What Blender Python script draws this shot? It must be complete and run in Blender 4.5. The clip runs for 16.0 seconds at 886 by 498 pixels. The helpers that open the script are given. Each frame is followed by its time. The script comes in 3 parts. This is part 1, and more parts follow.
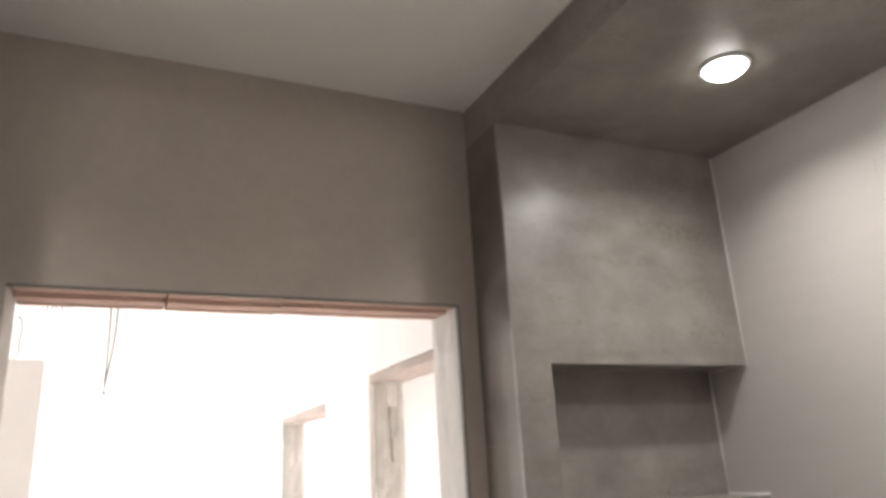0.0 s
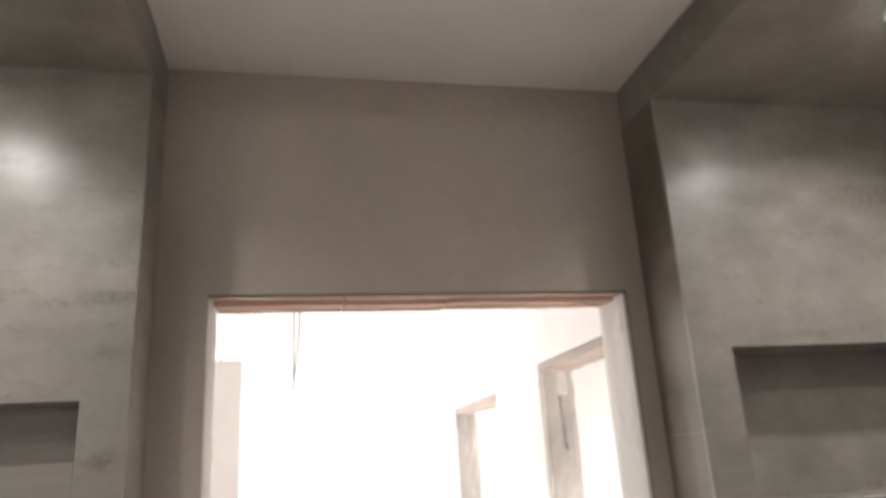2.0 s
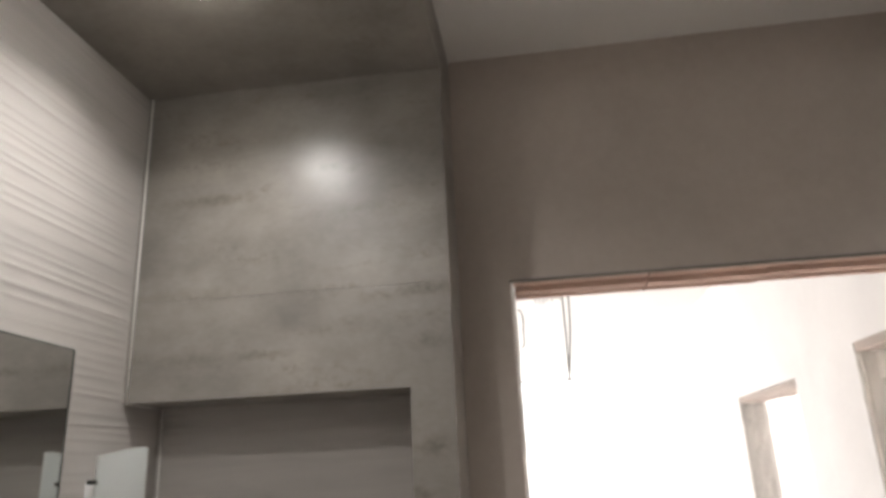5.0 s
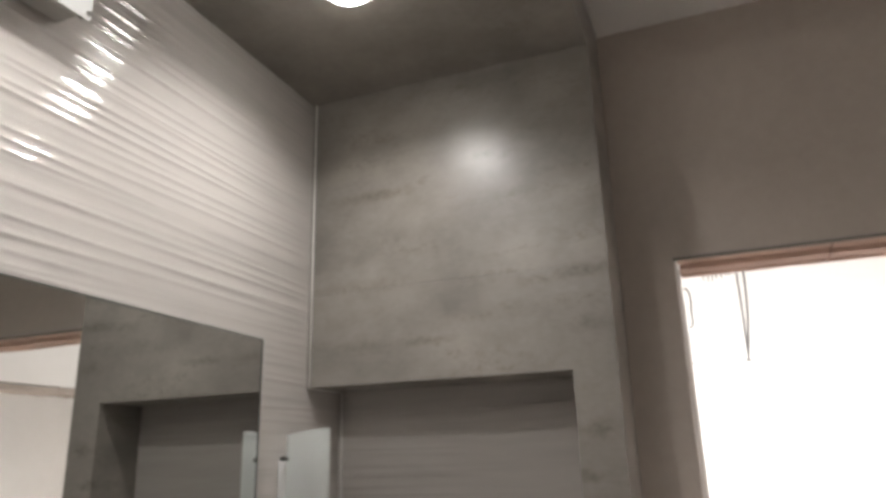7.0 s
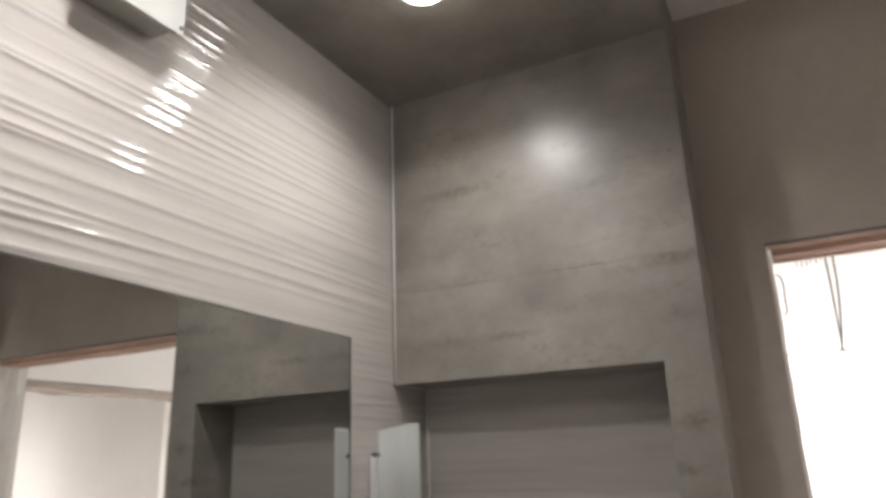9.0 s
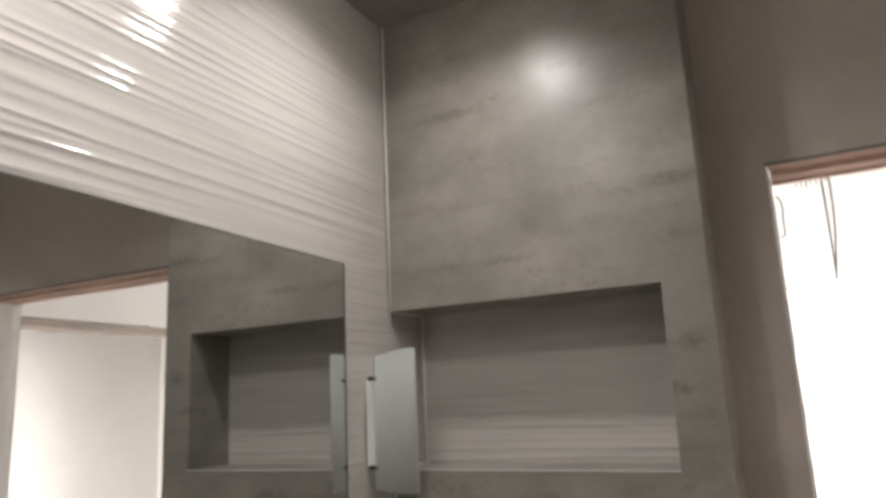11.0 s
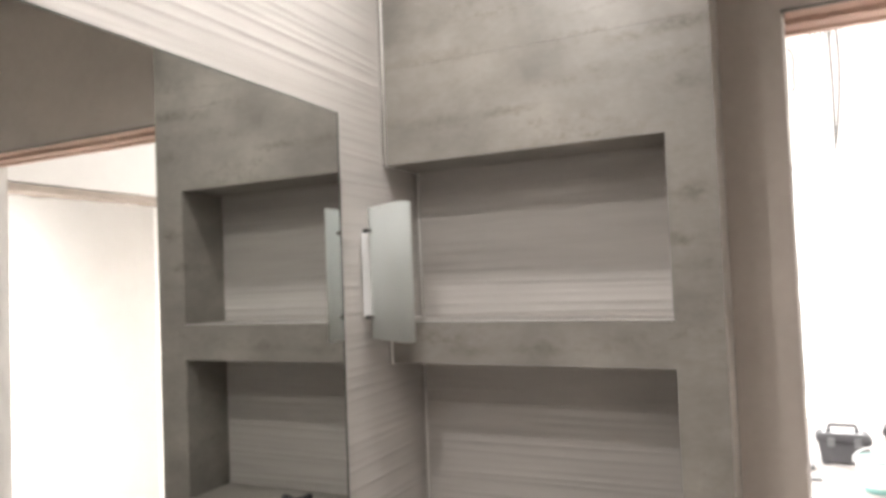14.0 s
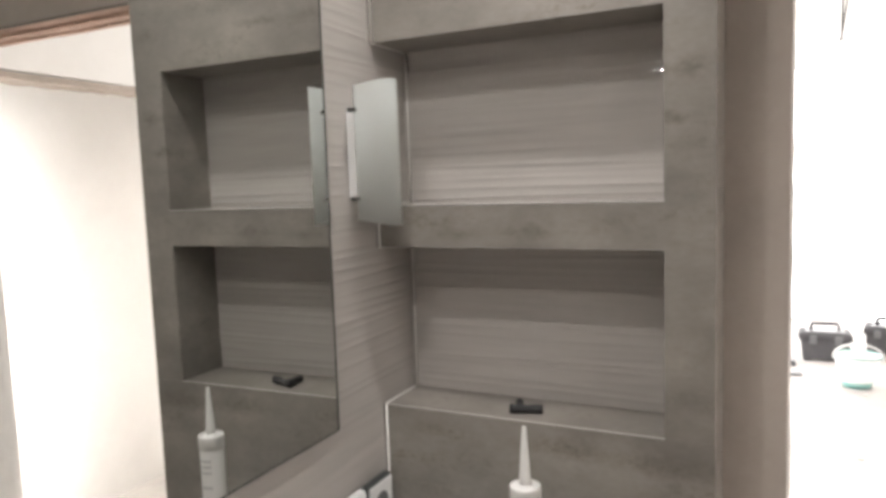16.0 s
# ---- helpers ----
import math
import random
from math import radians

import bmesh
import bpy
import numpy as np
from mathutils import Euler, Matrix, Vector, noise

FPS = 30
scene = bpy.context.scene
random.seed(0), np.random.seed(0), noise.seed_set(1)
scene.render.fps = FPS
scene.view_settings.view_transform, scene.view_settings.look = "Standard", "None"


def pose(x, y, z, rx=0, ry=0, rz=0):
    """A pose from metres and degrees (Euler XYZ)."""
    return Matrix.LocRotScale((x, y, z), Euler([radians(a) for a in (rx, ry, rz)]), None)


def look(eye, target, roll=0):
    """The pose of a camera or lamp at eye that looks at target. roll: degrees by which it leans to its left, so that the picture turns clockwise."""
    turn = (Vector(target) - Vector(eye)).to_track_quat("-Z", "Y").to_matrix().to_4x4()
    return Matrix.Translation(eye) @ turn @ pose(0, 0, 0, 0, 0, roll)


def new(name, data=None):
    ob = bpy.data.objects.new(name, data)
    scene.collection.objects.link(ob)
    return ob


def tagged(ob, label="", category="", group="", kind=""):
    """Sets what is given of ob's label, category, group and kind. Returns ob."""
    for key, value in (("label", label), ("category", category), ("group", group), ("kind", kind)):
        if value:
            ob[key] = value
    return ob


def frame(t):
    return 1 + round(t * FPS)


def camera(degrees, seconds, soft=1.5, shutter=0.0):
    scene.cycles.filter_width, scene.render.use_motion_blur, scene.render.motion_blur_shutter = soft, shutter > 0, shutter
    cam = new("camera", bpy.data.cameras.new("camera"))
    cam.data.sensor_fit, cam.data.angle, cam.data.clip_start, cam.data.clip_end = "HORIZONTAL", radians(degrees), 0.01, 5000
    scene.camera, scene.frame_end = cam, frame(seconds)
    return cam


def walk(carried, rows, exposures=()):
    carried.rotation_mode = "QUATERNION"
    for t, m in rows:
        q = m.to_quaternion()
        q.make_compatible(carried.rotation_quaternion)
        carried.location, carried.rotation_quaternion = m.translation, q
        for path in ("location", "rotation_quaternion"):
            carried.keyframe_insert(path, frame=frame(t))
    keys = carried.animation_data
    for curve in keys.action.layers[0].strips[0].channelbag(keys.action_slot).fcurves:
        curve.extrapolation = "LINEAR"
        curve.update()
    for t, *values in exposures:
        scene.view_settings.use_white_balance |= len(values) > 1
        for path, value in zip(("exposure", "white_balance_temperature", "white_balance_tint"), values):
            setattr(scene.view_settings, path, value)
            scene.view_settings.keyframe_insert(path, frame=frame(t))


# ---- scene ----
cam = camera(64.7, 16.0, soft=3.8)
PATH = [
    (0, (0.184, 0.078, 1.702), (1.011, 1.801, 2.289), -3.2),
    (0.5, (0.178, 0.075, 1.706), (0.934, 1.829, 2.3), -3.4),
    (1, (0.18, 0.068, 1.709), (0.795, 1.878, 2.297), -4.1),
    (1.5, (0.168, 0.068, 1.707), (0.692, 1.905, 2.298), -4.0),
    (2, (0.172, 0.074, 1.708), (0.579, 1.944, 2.288), -3.5),
    (2.5, (0.16, 0.072, 1.71), (0.462, 1.963, 2.286), -3.5),
    (3, (0.146, 0.077, 1.707), (0.325, 1.987, 2.273), -3.7),
    (3.5, (0.12, 0.098, 1.71), (0.198, 2.013, 2.282), -3.9),
    (4, (0.083, 0.112, 1.711), (0.068, 2.022, 2.304), -3.6),
    (4.5, (0.052, 0.131, 1.711), (-0.017, 2.043, 2.295), -3.4),
    (5, (0.044, 0.15, 1.704), (-0.204, 2.042, 2.301), -2.6),
    (7.5, (0.059, 0.138, 1.702), (-0.711, 1.893, 2.276), -2.3),
    (8, (0.048, 0.129, 1.704), (-0.783, 1.848, 2.299), -2.7),
    (10.5, (0.022, 0.15, 1.676), (-0.868, 1.879, 2.141), -2.5),
    (11, (0.017, 0.159, 1.671), (-0.863, 1.908, 2.081), -2.7),
    (11.5, (0.013, 0.164, 1.662), (-0.859, 1.925, 2.033), -2.5),
    (12, (0.009, 0.169, 1.655), (-0.871, 1.937, 1.968), -2.5),
    (12.5, (0.006, 0.17, 1.65), (-0.884, 1.941, 1.917), -2.5),
    (13, (-0.001, 0.177, 1.639), (-0.884, 1.96, 1.836), -2.2),
    (13.5, (-0.004, 0.18, 1.63), (-0.912, 1.957, 1.766), -2.2),
    (14, (-0.008, 0.183, 1.619), (-0.897, 1.973, 1.7), -2.2),
    (14.5, (-0.012, 0.186, 1.609), (-0.902, 1.977, 1.634), -2.4),
    (15, (-0.007, 0.194, 1.599), (-0.901, 1.982, 1.549), -2.7),
    (15.5, (-0.002, 0.202, 1.59), (-0.906, 1.983, 1.478), -2.5),
    (16, (-0.007, 0.208, 1.579), (-0.888, 1.993, 1.387), -1.9),
]
EXPOSURES = [(0, 0.07), (1, 0.10), (2.5, -0.10), (3, -0.22), (4, -0.33), (5, -0.32), (7.5, -0.33), (8, -0.33), (11, -0.30), (12, -0.24), (12.5, -0.11),
             (13, 0.16), (13.5, 0.43), (14.5, 0.47), (15, 0.38), (15.5, 0.32), (16, 0.27)]
walk(cam, [(t, look(eye, target, roll)) for t, eye, target, roll in PATH], EXPOSURES)

# ---- world, lamps, exposure ----
world = bpy.data.worlds.new("world")
scene.world = world
world.use_nodes = True
wn = world.node_tree.nodes
sky = wn.new("ShaderNodeTexSky")
sky.sky_type, sky.sun_disc = "NISHITA", False
sky.sun_elevation, sky.sun_rotation = radians(40), radians(200)
world.node_tree.links.new(sky.outputs[0], wn["Background"].inputs[0])
wn["Background"].inputs[1].default_value = 0.1

SPOT_W, HALL_W, FAR_W, ROOM_A_W, ROOM_B_W = 3.1, 150.0, 60.0, 25.0, 300.0


def area_lamp(name, m, sx, sy, watts, colour, shape="RECTANGLE"):
    d = bpy.data.lights.new(name, "AREA")
    d.shape, d.size, d.energy, d.color = shape, sx, watts, colour
    if shape == "RECTANGLE":
        d.size_y = sy
    if shape == "DISK":
        d.spread = radians(146)
    ob = new(name, d)
    ob.matrix_world = m
    return ob


# ---- plan, in metres ----
XL, XR = -0.700, 1.612            # tiled side walls
YF, YB, YD, YD2 = 1.345, 1.471, 1.500, 1.652   # niche fronts, niche backs, door wall's two faces
CL, CR = -0.103, 0.945            # inner edges of the niche columns
ZS, ZC = 2.455, 2.560             # soffit, ceiling
YBACK = -1.60
DX0, DX1, DZ = 0.002, 0.893, 2.048  # door opening
HX0, HX1, HY1, HZ = -2.30, 1.032, 8.30, 2.62   # hall behind the door
HW = 1.168                        # far face of the hall's wall
SPOTS = [(-0.436, 1.008), (1.280, 0.972), (-0.436, 0.540), (1.300, 0.510), (-0.436, 0.060), (1.300, 0.040)]
WARM = (1.0, 0.966, 0.940)
DAY = (1.0, 0.985, 0.982)


# ---- materials ----
def material(name, colour, rough=0.5, metal=0.0):
    m = bpy.data.materials.new(name)
    m.use_nodes = True
    b = m.node_tree.nodes["Principled BSDF"]
    b.inputs["Base Color"].default_value = (*colour, 1)
    b.inputs["Roughness"].default_value, b.inputs["Metallic"].default_value = rough, metal
    return m


def add(m, kind, **values):
    n = m.node_tree.nodes.new(kind)
    for k, v in values.items():
        n.inputs[k.replace("_", " ")].default_value = v
    return n


def link(m, a, b):
    m.node_tree.links.new(a, b)


def coords(m, scale):
    t = m.node_tree.nodes.new("ShaderNodeTexCoord")
    p = add(m, "ShaderNodeMapping", Scale=scale)
    link(m, t.outputs["Object"], p.inputs["Vector"])
    return p.outputs[0]


def ramp(m, src, stops):
    r = m.node_tree.nodes.new("ShaderNodeValToRGB")
    e = r.color_ramp.elements
    while len(e) < len(stops):
        e.new(0.5)
    for k, (p, c) in zip(e, stops):
        k.position, k.color = p, (*c, 1)
    link(m, src, r.inputs[0])
    return r.outputs[0]


def mix(m, fac, a, b, mode="MIX"):
    n = m.node_tree.nodes.new("ShaderNodeMix")
    n.data_type, n.blend_type = "RGBA", mode
    for sock, v in ((n.inputs[0], fac), (n.inputs[6], a), (n.inputs[7], b)):
        if hasattr(v, "node"):
            link(m, v, sock)
        else:
            sock.default_value = v if isinstance(v, float) else (*v, 1)
    return n.outputs[2]


def bump(m, src, strength, distance):
    b = add(m, "ShaderNodeBump", Strength=strength, Distance=distance)
    link(m, src, b.inputs["Height"])
    link(m, b.outputs[0], m.node_tree.nodes["Principled BSDF"].inputs["Normal"])


def noisy(m, vec, scale, detail=6.0, rough=0.6, distort=0.0):
    n = add(m, "ShaderNodeTexNoise", Scale=scale, Detail=detail, Roughness=rough, Distortion=distort)
    link(m, vec, n.inputs["Vector"])
    return n.outputs["Fac"]


# printed clouds and pitted streaks of the niche walls' tiles: x, z, half width, half height, depth of tone
CLOUDS = [(-0.556, 2.218, 0.075, 0.010, 0.9), (-0.322, 2.266, 0.020, 0.009, 1.0), (-0.273, 2.260, 0.014, 0.008, 0.8), (-0.452, 1.912, 0.045, 0.008, 0.9),
          (-0.144, 2.012, 0.050, 0.012, 0.9), (-0.233, 2.004, 0.040, 0.008, 0.6), (-0.143, 1.740, 0.030, 0.014, 0.9), (-0.142, 1.917, 0.034, 0.012, 0.7),
          (-0.581, 1.910, 0.060, 0.012, 0.6), (-0.597, 2.030, 0.110, 0.012, 0.5), (-0.543, 1.484, 0.034, 0.010, 0.8), (-0.412, 1.489, 0.040, 0.010, 0.8),
          (-0.343, 1.112, 0.090, 0.016, 0.8), (-0.188, 1.106, 0.095, 0.016, 0.8), (-0.160, 1.665, 0.018, 0.008, 0.9), (-0.601, 1.120, 0.050, 0.014, 0.6),
          (1.450, 2.365, 0.190, 0.034, 0.7), (1.490, 2.225, 0.130, 0.036, 0.8), (1.120, 2.222, 0.110, 0.016, 0.5), (1.195, 1.917, 0.080, 0.010, 0.5), (1.500, 2.080, 0.080, 0.030, 0.5)]


def clouds(m, marks):
    """A mask of the marks, each an ellipse frayed by noise."""
    t = m.node_tree.nodes.new("ShaderNodeTexCoord")
    n = add(m, "ShaderNodeTexNoise", Scale=38.0, Detail=4.0, Roughness=0.65)
    link(m, t.outputs["Object"], n.inputs["Vector"])
    off = m.node_tree.nodes.new("ShaderNodeVectorMath")
    off.operation = "MULTIPLY_ADD"
    link(m, n.outputs["Color"], off.inputs[0])
    off.inputs[1].default_value = (0.070, 0.020, 0.034)
    link(m, t.outputs["Object"], off.inputs[2])
    total = None
    for x, z, rx, rz, depth in marks:
        p = add(m, "ShaderNodeMapping", Scale=(1 / rx, 12.0, 1 / rz), Location=(-(x + 0.035) / rx, -12.0 * (YF + 0.010), -(z + 0.017) / rz))
        link(m, off.outputs[0], p.inputs["Vector"])
        far = m.node_tree.nodes.new("ShaderNodeVectorMath")
        far.operation = "LENGTH"
        link(m, p.outputs[0], far.inputs[0])
        fade = add(m, "ShaderNodeMapRange", From_Min=1.5, From_Max=0.2, To_Min=0.0, To_Max=depth)
        link(m, far.outputs["Value"], fade.inputs["Value"])
        if total is None:
            total = fade.outputs[0]
            continue
        top = m.node_tree.nodes.new("ShaderNodeMath")
        top.operation = "MAXIMUM"
        link(m, total, top.inputs[0])
        link(m, fade.outputs[0], top.inputs[1])
        total = top.outputs[0]
    return total


def concrete_tile(name, tone, marks=()):
    """Concrete-look porcelain: level drifts of light and dark, pitted dark streaks, satin glaze."""
    m = material(name, tone, 0.34)
    b = m.node_tree.nodes["Principled BSDF"]
    b.inputs["Specular IOR Level"].default_value = 0.55
    drift = noisy(m, coords(m, (1.7, 1.7, 4.0)), 2.0, 6.0, 0.55, 0.1)
    lo, hi = [c * 0.84 for c in tone], [c * 1.10 for c in tone]
    col = ramp(m, drift, [(0.33, lo), (0.50, tone), (0.68, hi)])
    blotch = noisy(m, coords(m, (1, 1, 1.2)), 7.0, 6.0, 0.62, 0.0)
    col = mix(m, 0.85, col, ramp(m, blotch, [(0.34, (0.40,) * 3), (0.66, (0.60,) * 3)]), "OVERLAY")
    streak = noisy(m, coords(m, (2.4, 2.4, 16.0)), 1.8, 5.0, 0.55, 0.1)
    mask = ramp(m, streak, [(0.53, (0, 0, 0)), (0.69, (0.9, 0.9, 0.9))])
    pits = noisy(m, coords(m, (50, 50, 70)), 1.6, 5.0, 0.7, 0.2)
    pmask = ramp(m, pits, [(0.46, (0, 0, 0)), (0.66, (1, 1, 1))])
    both = mix(m, 1.0, mask, pmask, "MULTIPLY")
    col = mix(m, both, col, [c * k for c, k in zip(tone, (0.66, 0.63, 0.59))])
    if marks:
        speck = ramp(m, noisy(m, coords(m, (60, 60, 90)), 1.5, 4.0, 0.7), [(0.36, (0.25,) * 3), (0.62, (1, 1, 1))])
        col = mix(m, mix(m, 1.0, clouds(m, marks), speck, "MULTIPLY"), col, [c * k for c, k in zip(tone, (0.52, 0.49, 0.45))])
    grain = noisy(m, coords(m, (1, 1, 2)), 70.0, 3.0)
    col = mix(m, 0.12, col, grain, "OVERLAY")
    link(m, col, b.inputs["Base Color"])
    link(m, ramp(m, streak, [(0.3, (0.325,) * 3), (0.75, (0.385,) * 3)]), b.inputs["Roughness"])
    bump(m, drift, 0.04, 0.01)
    return m


def cream_tile(name, tone, rough, veins=1.0):
    m = material(name, tone, rough)
    b = m.node_tree.nodes["Principled BSDF"]
    n = noisy(m, coords(m, (1.2, 1.2, 10)), 3.0, 6.0, 0.6, 0.4)
    col = ramp(m, n, [(0.32, [c * (1 - 0.08 * veins) for c in tone]), (0.66, [min(1, c * (1 + 0.04 * veins)) for c in tone])])
    link(m, col, b.inputs["Base Color"])
    bump(m, noisy(m, coords(m, (1, 1, 3)), 40.0, 2.0), 0.03, 0.003)
    return m


def plaster(name, tone, stain=0.12, depth=0.3):
    m = material(name, tone, 0.85)
    b = m.node_tree.nodes["Principled BSDF"]
    big = noisy(m, coords(m, (1, 1, 1)), 2.2, 5.0, 0.6, 0.5)
    fine = noisy(m, coords(m, (1, 1, 1)), 55.0, 4.0, 0.65)
    col = ramp(m, big, [(0.3, [c * (1 - stain) for c in tone]), (0.7, [min(1, c * (1 + stain)) for c in tone])])
    col = mix(m, 0.10, col, fine, "OVERLAY")
    link(m, col, b.inputs["Base Color"])
    bump(m, mix(m, 0.5, big, fine), depth, 0.004)
    return m


CONCRETE = concrete_tile("concrete_look_tile", (0.254, 0.232, 0.207), CLOUDS)
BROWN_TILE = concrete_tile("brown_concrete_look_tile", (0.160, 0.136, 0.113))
FLOOR_TILE = concrete_tile("floor_tile", (0.54, 0.50, 0.46))
CREAM = cream_tile("cream_relief_tile", (0.518, 0.486, 0.457), 0.07)
CREAM_FLAT = cream_tile("cream_plain_tile", (0.485, 0.450, 0.423), 0.3, 0.35)
GREY_PLASTER = plaster("grey_plaster", (0.560, 0.496, 0.444), 0.1)
WHITE_CEILING = plaster("white_ceiling_paint", (0.83, 0.81, 0.78), 0.03, 0.1)
WHITE_PLASTER = plaster("white_hall_plaster", (0.80, 0.768, 0.745), 0.05, 0.25)
JAMB = plaster("raw_jamb_plaster", (0.60, 0.565, 0.53), 0.12, 0.4)
SCREED = plaster("floor_screed", (0.52, 0.49, 0.465), 0.18, 0.4)
TERRACOTTA = plaster("dusty_terracotta", (0.56, 0.385, 0.31), 0.25, 0.8)
DUSTY = plaster("dusty_brown_clay", (0.40, 0.335, 0.295), 0.25, 0.8)
JAMB_DARK = plaster("grey_cement_jamb", (0.43, 0.405, 0.375), 0.2, 0.6)
CRACK = plaster("dark_cement_joint", (0.36, 0.33, 0.30), 0.2, 0.5)
# toolbox black is lifted: the haze of glare is put into its colour
HAZED_BLACK = plaster("glare_hazed_black_plastic", (0.095, 0.092, 0.096), 0.3, 0.1)
GROUT = material("white_grout", (0.86, 0.84, 0.81), 0.3)
MIRROR = material("mirror_silver", (0.74, 0.755, 0.74), 0.015, 1.0)
GLASS_EDGE = material("mirror_edge", (0.05, 0.06, 0.055), 0.25)
LAMP_GREY = material("lamp_grey_enamel", (0.34, 0.325, 0.30), 0.45)
WHITE_PLASTIC = material("white_plastic", (0.78, 0.78, 0.77), 0.3)
WHITE_METAL = material("white_enamel", (0.80, 0.79, 0.78), 0.3)
CHROME = material("chrome", (0.6, 0.6, 0.6), 0.12, 1.0)
BLACK_PLASTIC = material("black_plastic", (0.02, 0.02, 0.022), 0.4)
DARK_FRAME = material("dark_frame", (0.06, 0.065, 0.065), 0.35)
GREY_PLASTIC = material("grey_plastic", (0.16, 0.16, 0.165), 0.45)
TEAL = material("teal_plastic", (0.24, 0.46, 0.42), 0.4)
CABLE_GREY = material("grey_cable", (0.15, 0.145, 0.14), 0.5)
CABLE_WHITE = material("white_cable", (0.75, 0.75, 0.74), 0.45)
TUBE_WHITE = material("cartridge_white", (0.80, 0.79, 0.77), 0.35)
LABEL_GREY = material("cartridge_label", (0.56, 0.56, 0.56), 0.45)
STEEL = material("dull_steel", (0.20, 0.18, 0.16), 0.8, 0.1)
LIT = material("lamp_lens", (1, 1, 1), 0.4)
LIT.node_tree.nodes["Principled BSDF"].inputs["Emission Color"].default_value = (1, 0.97, 0.92, 1)
LIT.node_tree.nodes["Principled BSDF"].inputs["Emission Strength"].default_value = 42.0

DAYLIGHT = material("overcast_daylight", (0.9, 0.9, 0.9), 0.9)
DAYLIGHT.node_tree.nodes["Principled BSDF"].inputs["Emission Color"].default_value = (1, 0.99, 0.975, 1)
DAYLIGHT.node_tree.nodes["Principled BSDF"].inputs["Emission Strength"].default_value = 1.9


def frosted(name, tone):
    m = material(name, tone, 0.28)
    out = m.node_tree.nodes["Material Output"]
    t = add(m, "ShaderNodeBsdfTranslucent", Color=(*tone, 1))
    m.node_tree.nodes["Principled BSDF"].inputs["Transmission Weight"].default_value = 0.85
    m.node_tree.nodes["Principled BSDF"].inputs["IOR"].default_value = 1.1
    m.node_tree.nodes["Principled BSDF"].inputs["Roughness"].default_value = 0.4
    mixer = add(m, "ShaderNodeMixShader", Fac=0.32)
    link(m, m.node_tree.nodes["Principled BSDF"].outputs[0], mixer.inputs[1])
    link(m, t.outputs[0], mixer.inputs[2])
    link(m, mixer.outputs[0], out.inputs["Surface"])
    return m


FROST = frosted("frosted_glass", (0.965, 0.99, 0.98))
MILK = frosted("milk_glass", (0.90, 0.90, 0.88))
MILK.node_tree.nodes["Principled BSDF"].inputs["Emission Color"].default_value = (1, 0.98, 0.96, 1)
MILK.node_tree.nodes["Principled BSDF"].inputs["Emission Strength"].default_value = 0.45


# ---- mesh helpers ----
def mesh_of(name, bm, mat):
    me = bpy.data.meshes.new(name)
    bm.to_mesh(me)
    bm.free()
    me.materials.append(mat)
    return me


def box_into(bm, x0, x1, y0, y1, z0, z1, bevel=0.0):
    b = bmesh.new()
    bmesh.ops.create_cube(b, size=1)
    bmesh.ops.scale(b, vec=(x1 - x0, y1 - y0, z1 - z0), verts=b.verts)
    bmesh.ops.translate(b, vec=((x0 + x1) / 2, (y0 + y1) / 2, (z0 + z1) / 2), verts=b.verts)
    if bevel:
        bmesh.ops.bevel(b, geom=b.edges[:], offset=bevel, segments=2, affect="EDGES")
    me = bpy.data.meshes.new("tmp")
    b.to_mesh(me)
    b.free()
    bm.from_mesh(me)
    bpy.data.meshes.remove(me)
    return bm


def boxes(*list_of, bevel=0.0):
    bm = bmesh.new()
    for b in list_of:
        box_into(bm, *b, bevel=bevel)
    return bm


def lathe(profile, steps=32, cap=True):
    """A turned body round z from (radius, height) pairs."""
    bm = bmesh.new()
    rings = []
    for r, z in profile:
        rings.append([bm.verts.new((r * math.cos(a * 2 * math.pi / steps), r * math.sin(a * 2 * math.pi / steps), z)) for a in range(steps)])
    for lo, hi in zip(rings, rings[1:]):
        for a in range(steps):
            bm.faces.new((lo[a], lo[(a + 1) % steps], hi[(a + 1) % steps], hi[a]))
    if cap:
        bm.faces.new(rings[0][::-1])
        bm.faces.new(rings[-1])
    for f in bm.faces:
        f.smooth = len(f.verts) == 4
    return bm


def tube(points, radius, steps=8):
    bm = bmesh.new()
    rings = []
    pts = [Vector(p) for p in points]
    for i, p in enumerate(pts):
        d = (pts[min(i + 1, len(pts) - 1)] - pts[max(i - 1, 0)]).normalized()
        u = d.orthogonal().normalized() if i == 0 else (u - d * u.dot(d)).normalized()
        v = d.cross(u)
        rings.append([bm.verts.new(p + radius * (u * math.cos(a * 2 * math.pi / steps) + v * math.sin(a * 2 * math.pi / steps))) for a in range(steps)])
    for lo, hi in zip(rings, rings[1:]):
        for a in range(steps):
            bm.faces.new((lo[a], lo[(a + 1) % steps], hi[(a + 1) % steps], hi[a])).smooth = True
    bm.faces.new(rings[0][::-1])
    bm.faces.new(rings[-1])
    return bm


def part(name, bm, mat, parent, label="", at=None):
    ob = new(name, mesh_of(name, bm, mat))
    ob.parent = parent
    if at is not None:
        ob.matrix_basis = at
    return tagged(ob, label) if label else ob


def thing(name, x, y, z, label, category, group="", turn=0.0):
    ob = new(name)
    ob.empty_display_size = 0.05
    ob.matrix_basis = pose(x, y, z, 0, 0, turn)
    return tagged(ob, label, category, group)


def structure(name, bm, mat, label, category):
    return tagged(new(name, mesh_of(name, bm, mat)), label, category, kind="structure")


